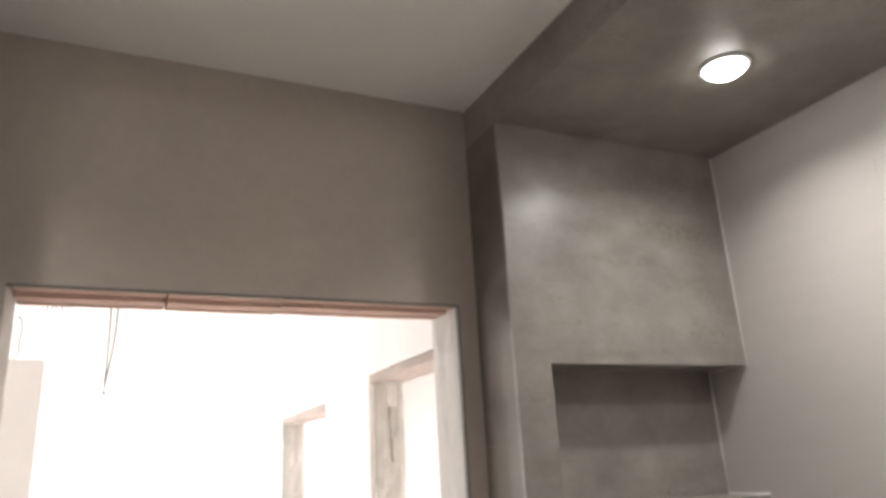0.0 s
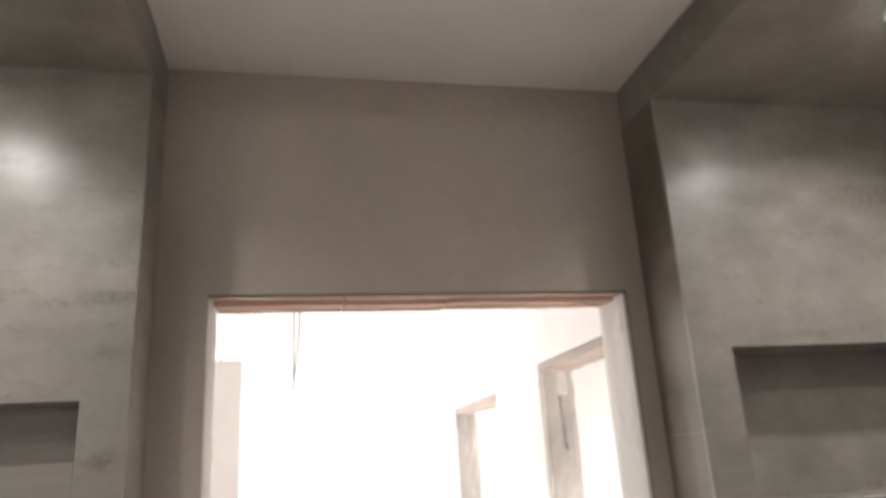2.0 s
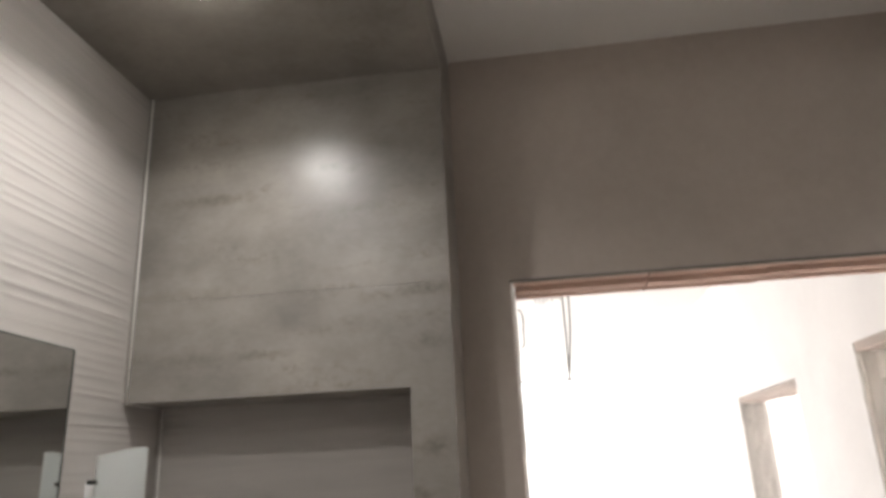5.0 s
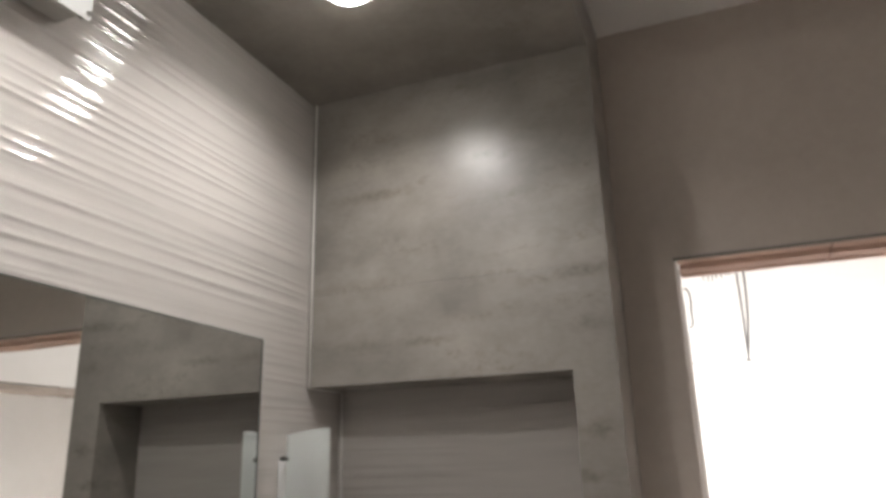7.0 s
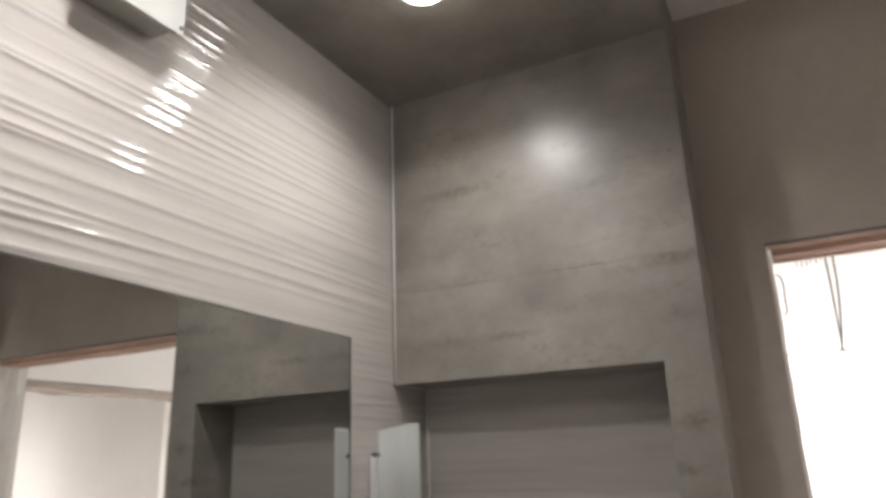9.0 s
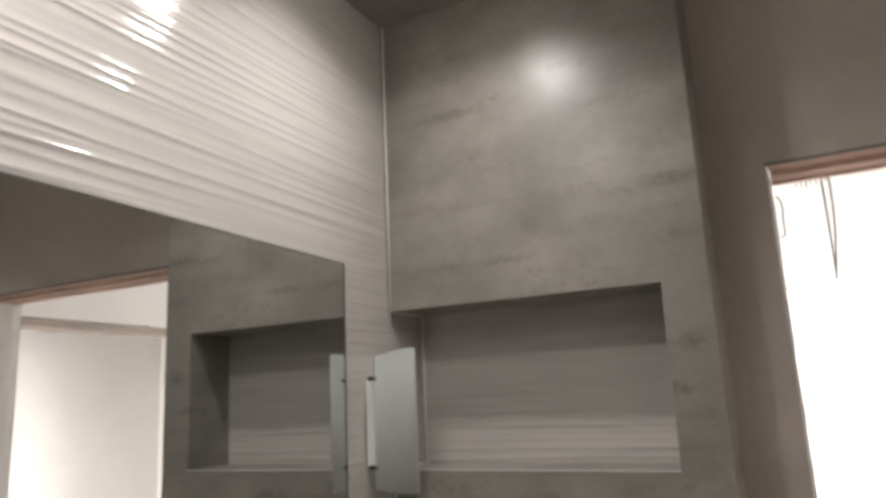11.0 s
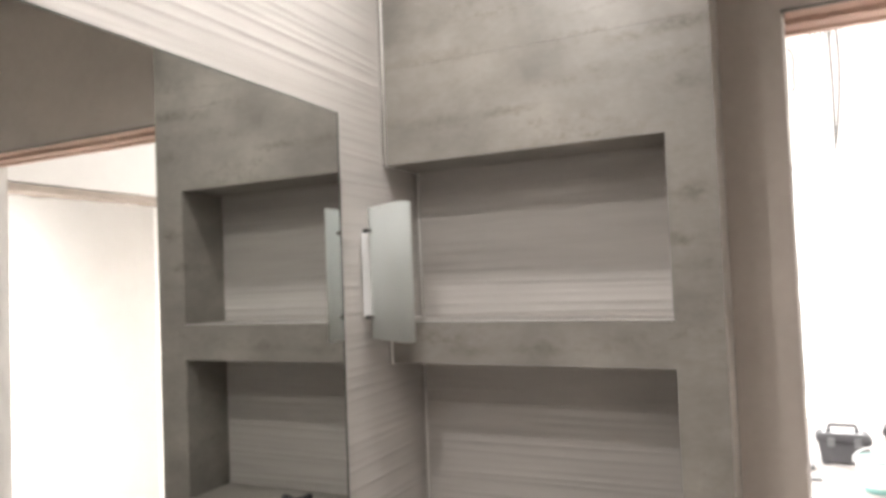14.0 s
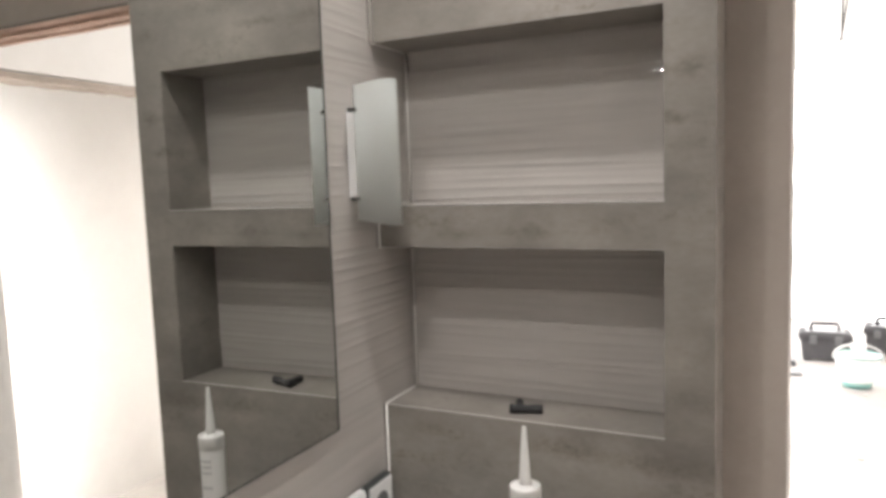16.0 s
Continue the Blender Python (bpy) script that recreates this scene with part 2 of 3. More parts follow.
def relief(u, v, seed=0.0):
    """Height of the rippled tile at u along the wall and v up it: ridges that drift, swell and die away."""
    h = np.zeros_like(u)
    pitch = 0.0150
    k0, k1 = int(np.floor(v.min() / pitch)) - 2, int(np.ceil(v.max() / pitch)) + 3
    for k in range(k0, k1):
        a, b, c = (math.sin(k * 12.9898 + seed) * 43758.5453) % 1, (math.sin(k * 78.233 + seed) * 12543.123) % 1, (math.sin(k * 39.42 + seed) * 9123.71) % 1
        centre = k * pitch + 0.005 * (a - 0.5) + 0.004 * np.sin(u * (3.0 + 2.5 * b) + 6.28 * c)
        swell = np.clip(0.60 + 0.75 * np.sin(u * (3.5 + 4.5 * a) + 6.28 * b) * np.cos(u * (1.3 + 2 * c) + 6.28 * a), 0.12, 1.2)
        d = (v - centre) / (0.0058 + 0.0026 * c)
        h += 0.00125 * swell * np.where(d > 0, np.exp(-(d * 0.75) ** 2), np.exp(-(d * 2.1) ** 2))
        h += 0.00055 * swell * np.exp(-((d - 0.25) * 3.5) ** 2)
    return h


def ripple_tile(u0, u1, v0, v1, place, nu, nv, thick=0.009, sunk=lambda u, v: 0.0):
    """One rippled tile; place(u, v, h) gives the vertex for a height h off the wall."""
    us, vs = np.linspace(u0, u1, nu), np.linspace(v0, v1, nv)
    uu, vv = np.meshgrid(us, vs)
    hh = relief(uu, vv)
    hh = hh - sunk(uu, vv)
    front = [place(u, v, h) for u, v, h in zip(uu.ravel(), vv.ravel(), hh.ravel())]
    faces = [(j * nu + i, j * nu + i + 1, (j + 1) * nu + i + 1, (j + 1) * nu + i) for j in range(nv - 1) for i in range(nu - 1)]
    corners = [(u0, v0), (u1, v0), (u1, v1), (u0, v1)]
    loops = [[i for i in range(nu)], [j * nu + nu - 1 for j in range(nv)], [(nv - 1) * nu + i for i in range(nu - 1, -1, -1)], [j * nu for j in range(nv - 1, -1, -1)]]
    verts = list(front)
    for n, lp in enumerate(loops):
        base = len(verts)
        verts += [front[i] for i in lp] + [place(*corners[(n + 1) % 4], -thick), place(*corners[n], -thick)]
        faces.append(tuple(range(base, len(verts))))
    me = bpy.data.meshes.new("tile")
    me.from_pydata(verts, [], faces)
    me.polygons.foreach_set("use_smooth", [len(f) == 4 for f in faces])
    me.materials.append(CREAM)
    me.update()
    return me


# ---- bathroom shell ----
structure("floor", boxes((-0.85, 1.80, YBACK - 0.1, YD2, -0.12, 0.0)), FLOOR_TILE, "grey-beige concrete-look tiled floor of the bathroom", "floor")
wl = structure("wall_left", boxes((-0.85, XL - 0.020, YBACK, YD, 0.0, 2.62)), CREAM_FLAT, "bathroom wall clad with cream rippled tiles", "wall")
wr = structure("wall_right", boxes((XR + 0.010, 1.80, YBACK, YD, 0.0, 2.62)), CREAM_FLAT, "bathroom wall clad with plain cream tiles", "wall")
structure("wall_back", boxes((-0.85, 1.80, YBACK - 0.15, YBACK, 0.0, 2.62)), CREAM_FLAT, "plain cream tiled wall closing the bathroom", "wall")
structure("ceiling", boxes((CL - 0.002, CR + 0.002, YBACK, YD, ZC, 2.62)), WHITE_CEILING, "flat white painted ceiling", "ceiling")

# soffits over both sides, clad like the columns
for name, x0, x1 in (("soffit_left", XL - 0.01, CL), ("soffit_right", CR, XR + 0.01)):
    box = structure(name, boxes((x0, x1, YBACK, YD, ZS, 2.62), bevel=0.0015), CONCRETE, "dropped ceiling box clad in dark concrete-look tile", "soffit")
    gx = x1 + 0.0008 if x0 < 0 else x0 - 0.0008
    part("sealant_bead", tube([(gx, YBACK, ZC - 0.001), (gx, YD, ZC - 0.001)], 0.0022, 6), GROUT, box, "thin white sealant line")

# door wall with its opening
door_wall = structure("wall_door", boxes((-0.85, DX0 - 0.004, YD, YD2, 0, 2.62), (DX1 + 0.004, 1.80, YD, YD2, 0, 2.62), (DX0 - 0.004, DX1 + 0.004, YD + 0.012, YD2, DZ + 0.030, 2.62), (DX0 - 0.004, DX1 + 0.004, YD, YD + 0.012, DZ + 0.003, 2.62)),
                      GREY_PLASTER, "grey-brown plastered wall with an open doorway, unpainted", "wall")


def lintel_piece(x0, x1, drop):
    """A hollow-clay lintel block: ribbed underside."""
    bm = bmesh.new()
    prof = [(YD + 0.0125, 0.030), (YD + 0.0125, 0.005), (YD + 0.030, 0.003), (YD + 0.034, 0.009), (YD + 0.052, 0.009), (YD + 0.056, 0.000), (YD + 0.092, -0.001),
            (YD + 0.097, 0.008), (YD + 0.108, 0.008), (YD + 0.112, -0.001), (YD + 0.140, 0.002), (YD2 - 0.002, 0.006), (YD2 - 0.002, 0.030)]
    n = 14
    rings = []
    for i in range(n + 1):
        x = x0 + (x1 - x0) * i / n
        rings.append([bm.verts.new((x, y, DZ + z + drop * min(1.0, (y - YD) / 0.05) + 0.0016 * noise.noise((x * 40, y * 60, 3)))) for y, z in prof])
    for a, b in zip(rings, rings[1:]):
        for j in range(len(prof) - 1):
            bm.faces.new((a[j], a[j + 1], b[j + 1], b[j]))
        bm.faces.new((a[-1], a[0], b[0], b[-1]))
    bm.faces.new(rings[0])
    bm.faces.new(rings[-1][::-1])
    bmesh.ops.recalc_face_normals(bm, faces=bm.faces)
    return bm


for x0, x1, drop in ((DX0 + 0.002, 0.268, -0.0060), (0.272, 0.498, -0.0068), (0.501, DX1 - 0.002, -0.0048)):
    part("lintel_block", lintel_piece(x0, x1, drop), TERRACOTTA, door_wall, "ribbed red clay lintel block")


def ragged_strip(a0, a1, put, width, seed, n=60, thick=0.004):
    """A thin uneven strip of raw plaster; put(s, w, h) places it."""
    bm = bmesh.new()
    rows = []
    for i in range(n + 1):
        s = a0 + (a1 - a0) * i / n
        row = []
        for j in range(7):
            f = j / 6
            ragged = 0.006 * noise.noise((s * 14, seed, f * 3)) if j in (0, 6) else 0
            h = thick * (0.6 + 0.9 * noise.noise((s * 22, f * 5, seed))) if 0 < j < 6 else -0.002
            row.append(bm.verts.new(put(s, f * width + ragged, h)))
        rows.append(row)
    for a, b in zip(rows, rows[1:]):
        for j in range(6):
            bm.faces.new((a[j], a[j + 1], b[j + 1], b[j]))
    bmesh.ops.recalc_face_normals(bm, faces=bm.faces)
    return bm


part("jamb_plaster", ragged_strip(0.0, DZ, lambda s, w, h: (DX0 - 0.004 + h + 0.002, YD + 0.006 + w, s), 0.143, 1.3), JAMB, door_wall, "rough raw plaster on the door jamb")
part("plaster_patch", ragged_strip(1.955, DZ - 0.004, lambda s, w, h: (DX1 + 0.001 - h, YD + 0.016 + w, s), 0.120, 7.7, 8, 0.006), JAMB, door_wall, "thicker daub of raw plaster")
part("jamb_plaster", ragged_strip(0.0, DZ, lambda s, w, h: (DX1 + 0.004 - h - 0.002, YD + 0.006 + w, s), 0.143, 4.1), JAMB, door_wall, "rough raw plaster on the door jamb")
for x0, x1 in ((DX1 + 0.001, DX1 + 0.005),):
    part("corner_bead", boxes((x0, x1, YD - 0.002, YD + 0.010, 0, DZ + 0.002)), STEEL, door_wall, "dark metal plaster corner bead")
part("corner_bead", boxes((DX0 - 0.005, DX1 + 0.005, YD - 0.002, YD + 0.006, DZ, DZ + 0.0045)), STEEL, door_wall, "dark metal plaster corner bead")
rng = random.Random(5)
for i in range(7):
    x = 0.045 + 0.0085 * i
    part("nail", tube([(x, YD2 - 0.004, DZ + 0.012), (x + rng.uniform(-.001, .001), YD2 - 0.003, DZ - rng.uniform(0.004, 0.016))], 0.0012, 5), STEEL, door_wall)
part("loose_wire", tube([(DX0 + 0.003 + 0.011 * math.sin(math.pi * f) + 0.003 * math.sin(f * 9.0), YD2 - 0.012 + 0.006 * math.sin(f * 5.0), 2.022 - 0.085 * f + 0.006 * math.sin(f * 13.0)) for f in [i / 24 for i in range(25)]], 0.0017, 6), STEEL, door_wall, "bit of loose dull wire")


# ---- niche columns ----
def column(name, x0, x1, openings, label):
    """The core of a column wall with its niches left open; openings are (x0, x1, z0, z1)."""
    lo, hi = min(o[0] for o in openings), max(o[1] for o in openings)
    yf = YF + 0.010
    bm = bmesh.new()
    if lo - 0.008 > x0 + 0.02:
        box_into(bm, x0 + 0.010, lo - 0.008, yf, YD, 0, ZS)
    if hi + 0.008 < x1 - 0.02:
        box_into(bm, hi + 0.008, x1 - 0.010, yf, YD, 0, ZS)
    a, b = (max(lo - 0.008, x0), min(hi + 0.008, x1))
    z = 0.0
    for _, _, z0, z1 in sorted(openings, key=lambda o: o[2]):
        box_into(bm, a, b, yf, YD, z, z0 - 0.008)
        box_into(bm, a, b, YB + 0.010, YD, z0 - 0.008, z1 + 0.008)
        z = z1 + 0.008
    box_into(bm, a, b, yf, YD, z, ZS)
    return structure(name, bm, GREY_PLASTER, label, "wall")


def slab(parent, x0, x1, y0, y1, z0, z1, mat=CONCRETE, bevel=0.0):
    return part("tile", boxes((x0, x1, y0, y1, z0, z1), bevel=bevel), mat, parent)


NL1, NL2 = (XL, -0.180, 1.538, 1.839), (XL, -0.180, 1.153, 1.459)
NR1 = (1.034, XR, 1.593, 1.896)
left_col = column("wall_niche_left", XL - 0.01, CL, [NL1, NL2], "niche wall clad in grey-brown concrete-look tile with two open shelves")
right_col = column("wall_niche_right", CR, XR + 0.01, [NR1], "niche wall clad in grey-brown concrete-look tile with one open shelf")

fy0, fy1 = YF, YF + 0.010
JL = 2.022
part("tile", boxes((XL - 0.012, CL, fy0, fy1, JL + 0.00025, ZS)), CONCRETE, left_col)
part("tile", boxes((XL - 0.012, CL, fy0, fy1, 1.839, JL - 0.00025), (-0.180, CL, fy0, fy1, 1.153, 1.839), (XL - 0.012, -0.180, fy0, fy1, 1.459, 1.538)), CONCRETE, left_col)
part("tile", boxes((XL - 0.012, CL, fy0, fy1, 0.55, 1.1526)), CONCRETE, left_col)
part("tile", boxes((XL - 0.012, CL, fy0, fy1, 0.0, 0.549)), CONCRETE, left_col)
part("tile", boxes((CR, XR, fy0, fy1, 1.896, ZS), (CR, 1.034, fy0, fy1, 1.593, 1.896)), CONCRETE, right_col)
part("tile", boxes((CR, XR, fy0, fy1, 0.995, 1.5926)), CONCRETE, right_col)
part("tile", boxes((CR, XR, fy0, fy1, 0.0, 0.994)), CONCRETE, right_col)
# column sides towards the door
for z0, z1 in ((0.0, 0.62), (0.6206, 1.22), (1.2206, JL - 0.00025), (JL + 0.00025, ZS)):
    slab(left_col, CL - 0.010, CL, fy1, YD, z0, z1)
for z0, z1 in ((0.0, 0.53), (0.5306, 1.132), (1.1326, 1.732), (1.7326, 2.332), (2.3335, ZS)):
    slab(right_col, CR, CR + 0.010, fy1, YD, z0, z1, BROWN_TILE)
# niche linings
for par, (x0, x1, z0, z1), inner in ((left_col, NL1, "right"), (left_col, NL2, "right"), (right_col, NR1, "left")):
    x0, x1 = (x0 - 0.012, x1) if inner == "right" else (x0, x1 + 0.006)
    slab(par, x0, x1, fy1, YB + 0.010, z1, z1 + 0.008)
    slab(par, x0, x1, fy1, YB + 0.010, z0 - 0.008, z0)
    if inner == "right":
        slab(par, x1, x1 + 0.008, fy1, YB + 0.010, z0, z1)
    else:
        slab(par, x0 - 0.008, x0, fy1, YB + 0.010, z0, z1)
    if inner == "left":
        slab(par, x0, x1, YB, YB + 0.010, z0, z1)
        continue
    me = ripple_tile(x0, x1, z0, z1, lambda u, v, h: (u, YB + 0.002 - 0.66 * h, v), 44, 240)
    ob = new("tile", me)
    ob.parent = par

# white grout beads in the corners
def bead(parent, pts, r=0.0022):
    part("grout_bead", tube(pts, r, 6), GROUT, parent, "white grout line")


gx = XL - 0.0015
bead(left_col, [(gx, YF - 0.001, ZS), (gx, YF - 0.001, NL1[3])])
bead(left_col, [(gx, YF - 0.001, NL2[2]), (gx, YF - 0.001, 0.0)])
bead(left_col, [(gx, YF - 0.001, NL1[2]), (gx, YF - 0.001, NL2[3])], 0.0022)
gx2 = XR - 0.002
bead(right_col, [(gx2, YF - 0.001, ZS), (gx2, YF - 0.001, NR1[3])])
for (x0, x1, z0, z1), g, par in ((NL1, gx, left_col), (NL2, gx, left_col), (NR1, gx2, right_col)):
    gi = g + 0.002 if g < 0 else g
    bead(par, [(gi, YB - 0.0015, z1), (gi, YB - 0.0015, z0)], 0.0026)
    bead(par, [(g, YF, z0 + 0.001), (g, YB, z0 + 0.001)], 0.0024)
    bead(par, [(g, YF, z1 - 0.001), (g, YB, z1 - 0.001)], 0.0016)
    bead(par, [(x0, YF - 0.0002, z0 - 0.0004), (x1, YF - 0.0001, z0 - 0.0004)], 0.0009)

# rippled tiles of the mirror wall
rows_z = [0.0, 0.40, 0.78, 1.148, 1.53, 1.914, 2.18, ZS]
cols_y = [YBACK, -0.70, 0.24, 1.183, YB + 0.002]
for j in range(len(rows_z) - 1):
    for i in range(len(cols_y) - 1):
        fine = cols_y[i] >= 0.2 and rows_z[j] > 0.8
        u0, u1, v0, v1 = cols_y[i], cols_y[i + 1], rows_z[j], rows_z[j + 1]
        nu = max(4, int((u1 - u0) / (0.014 if fine else 0.05)))
        nv = max(3, int((v1 - v0) / (0.0011 if fine else 0.006)))
        me = ripple_tile(u0, u1, v0, v1, lambda u, v, h: (XL - 0.0090 + (1.25 - 0.75 * min(1, max(0, (u - 0.45) / 0.8))) * h, u, v), nu, nv, 0.011,
                         lambda u, v, low=(cols_y[i] == 0.24 and 1.1 < rows_z[j] < 1.9): 0.009 * low)
        ob = new("tile", me)
        ob.parent = wl
# plain tiles of the opposite wall
for j, (z0, z1) in enumerate(((0, 0.6), (0.6, 1.2), (1.2, 1.8), (1.8, ZS))):
    for y0, y1 in ((YBACK, -0.8), (-0.8, 0.1), (0.1, 0.72), (0.72, YB + 0.008)):
        slab(wr, XR, XR + 0.010, y0, y1, z0, z1, CREAM_FLAT, 0.0003)


# ---- recessed lamps ----
def downlight(x, y):
    t = thing("recessed_downlight", x, y, ZS, "small round white recessed spotlight, switched on, in the soffit", "ceiling lamp", "soffit downlights")
    part("trim_ring", lathe([(0.042, 0.001), (0.052, 0.000), (0.052, -0.003), (0.047, -0.006), (0.042, -0.006), (0.040, -0.002)], 36, cap=False), WHITE_METAL, t)
    part("lens", lathe([(0.0395, 0.0), (0.0395, -0.006), (0.037, -0.012), (0.030, -0.017), (0.018, -0.020), (0.006, -0.021)], 32), LIT, t, "glowing frosted lens")
    area_lamp("spot_light", pose(x, y, ZS - 0.0225), 0.060, 0, SPOT_W, WARM, "DISK")


for x, y in SPOTS:
    downlight(x, y)

# ---- mirror ----
mir = thing("wall_mirror", XL - 0.0020, 1.185, 1.153, "large frameless rectangular mirror fixed on the rippled tiles", "mirror")
mir.matrix_basis = pose(XL - 0.0020, 1.185, 1.153, -0.45, -0.15, 0.75)
part("glass", boxes((-0.005, 0.0, -0.93, -0.002, 0.002, 0.759)), MIRROR, mir)
part("glass_edge", boxes((-0.005, 0.0003, -0.0032, 0.0006, 0.002, 0.759), (-0.005, -0.0004, -0.93, 0.0006, 0.759, 0.7612), (-0.005, -0.0004, -0.93, 0.0006, 0.0, 0.002)), GLASS_EDGE, mir, "dark polished mirror edge")


# ---- wall lamp with bowed glass beside the mirror ----
def bowed_glass(chord, sag, low, crown, thick, steps=32):
    """An upright glass bowed outwards (towards +x) to half an ellipse, its chord along y; its rims rise by crown at the belly."""
    bm = bmesh.new()
    rings = []
    for i in range(steps + 1):
        a = math.pi * (i / steps - 0.5)
        ring = []
        half = low / 2 + crown * math.cos(a) ** 1.3 if 0 < i < steps else low / 2
        for inset, z in ((0, -half), (0, half), (thick, half), (thick, -half)):
            ring.append(bm.verts.new(((sag - inset) * math.cos(a), (chord / 2 - inset) * math.sin(a), z)))
        rings.append(ring)
    for p, q in zip(rings, rings[1:]):
        for j in range(4):
            f = bm.faces.new((p[j], q[j], q[(j + 1) % 4], p[(j + 1) % 4]))
            f.smooth = j in (0, 2)
    bm.faces.new(rings[0])
    bm.faces.new(rings[-1][::-1])
    bmesh.ops.recalc_face_normals(bm, faces=bm.faces)
    return bm


sconce = thing("wall_sconce", XL, 1.277, 1.508, "wall lamp with a bowed frosted glass shade, switched off", "wall lamp")
part("base_plate", boxes((-0.006, 0.018, -0.023, 0.023, 0.044, 0.200), bevel=0.002), WHITE_METAL, sconce, "white enamelled base plate")
part("shade", bowed_glass(0.090, 0.056, 0.230, 0.012, 0.004), FROST, sconce, "bowed frosted greenish glass").location = (0.026, 0, 0.124)
for z in (0.046, 0.198):
    for y in (-0.045, 0.045):
        part("clip", boxes((0.016, 0.032, y - 0.005, y + 0.004, z - 0.0035, z + 0.0035), bevel=0.001), CHROME, sconce, "small metal clip")
        part("clip_arm", boxes((0.012, 0.018, min(y, y * 0.4), max(y, y * 0.4), z - 0.0025, z + 0.0025)), CHROME, sconce, "thin metal bracket arm")

# ---- square lamp above the mirror ----
lamp2 = thing("wall_lamp", XL, 0.651, 2.262, "grey box-shaped wall lamp with a flat white glass front", "wall lamp")
part("body", boxes((-0.004, 0.036, -0.055, 0.055, 0.004, 0.170), bevel=0.002), LAMP_GREY, lamp2, "grey metal lamp body")
part("glass_front", boxes((0.044, 0.049, -0.075, 0.064, 0.0, 0.180), bevel=0.0015), MILK, lamp2, "flat frosted white glass")
for y in (-0.068, 0.058):
    part("stud", lathe([(0.004, 0), (0.004, 0.015), (0.002, 0.018)], 12), CHROME, lamp2, at=pose(0.035, y, 0.007, 0, 90, 0))

# ---- blank plate on the plain tiled wall ----
plate = thing("cover_plate", XR, 0.853, 2.200, "blank cream plastic cover plate on the plain tiles", "cover plate")
part("plate", boxes((-0.007, 0.004, -0.066, 0.066, -0.066, 0.066), bevel=0.003), CREAM_FLAT, plate)
part("rim", boxes((-0.003, 0.004, -0.068, 0.068, -0.068, 0.068), bevel=0.001), LAMP_GREY, plate, "thin grey rim")

# ---- sockets under the mirror ----
def power_socket(y, frame_mat, label):
    t = thing("power_socket", XL, y, 0.939, label, "socket", "sockets under the mirror")
    part("frame", boxes((-0.004, 0.0115, -0.043, 0.043, 0.0, 0.086), bevel=0.002), frame_mat, t)
    p = part("plate", boxes((0.0115, 0.0160, -0.039, 0.039, 0.004, 0.082), bevel=0.0012), WHITE_PLASTIC, t)
    # the well is a shallow disc; its shade is put into the grey colour
    part("well", lathe([(0.0215, 0.000), (0.0215, 0.0010), (0.0198, 0.0014), (0.0185, 0.0006)], 28), GREY_PLASTIC, p, "round socket well, its shade painted as grey", at=pose(0.0156, 0, 0.043, 0, 90, 0))


power_socket(1.286, DARK_FRAME, "white power socket in a dark frame on rippled tiles")
power_socket(1.196, WHITE_PLASTIC, "white power socket in a white frame on rippled tiles")

# ---- vanity top, sealant cartridge, tee ----
van = thing("vanity_top", -0.39, 1.02, 0.865, "plain white washbasin top against the tiled wall", "counter")
part("slab", boxes((-0.304, 0.16, 0.08, 0.322, 0.0, 0.030), bevel=0.004), WHITE_PLASTIC, van)
part("bracket", boxes((-0.304, 0.10, 0.10, 0.13, -0.14, 0.0)), STEEL, van)
part("bracket", boxes((-0.304, 0.10, 0.27, 0.30, -0.14, 0.0)), STEEL, van)

tub = thing("sealant_cartridge", -0.3744, 1.219, 0.895, "white silicone sealant cartridge with a long tapered nozzle standing upright", "sealant tube")
part("body", lathe([(0.0222, 0.0), (0.0235, 0.002), (0.0235, 0.176), (0.0228, 0.178)], 36), TUBE_WHITE, tub)
part("cap", lathe([(0.0245, 0.174), (0.0247, 0.198), (0.0243, 0.2005), (0.0232, 0.2005), (0.0225, 0.198), (0.0115, 0.1985), (0.0105, 0.203)], 36), TUBE_WHITE, tub)
part("nozzle", lathe([(0.0100, 0.200), (0.0092, 0.212), (0.0036, 0.291), (0.0030, 0.2935), (0.0032, 0.296)], 24), TUBE_WHITE, tub)
for z, w in ((0.150, 0.6), (0.138, 0.9), (0.126, 0.7), (0.096, 0.8)):
    n = 12
    bm = bmesh.new()
    vs = [[bm.verts.new((0.0238 * math.cos(a), 0.0238 * math.sin(a), zz)) for zz in (z, z + 0.006)] for a in [-2.2 + w * 2.2 * i / n for i in range(n + 1)]]
    for a, b in zip(vs, vs[1:]):
        bm.faces.new((a[0], b[0], b[1], a[1]))
    part("label_bar", bm, LABEL_GREY, tub, "unreadable grey label line")

tee = thing("plastic_tee", -0.430, 1.388, 1.1655, "short black plastic tee fitting lying on the tiled shelf", "pipe fitting", turn=17)
part("pipe", lathe([(0.0068, -0.030), (0.0084, -0.029), (0.0084, -0.014), (0.0076, -0.013), (0.0076, 0.013), (0.0084, 0.014), (0.0084, 0.029), (0.0068, 0.030)], 24), BLACK_PLASTIC, tee, at=pose(0, -0.004, -0.004, 0, 90, 0))
part("branch", lathe([(0.0072, 0.0), (0.0062, 0.008), (0.0058, 0.024), (0.0070, 0.026), (0.0072, 0.034), (0.0056, 0.036)], 20), BLACK_PLASTIC, tee, at=pose(-0.014, 0.0, -0.0035, -90, 0, 0))
part("saddle", boxes((-0.022, 0.006, 0.001, 0.016, -0.0125, -0.002), bevel=0.002), BLACK_PLASTIC, tee)

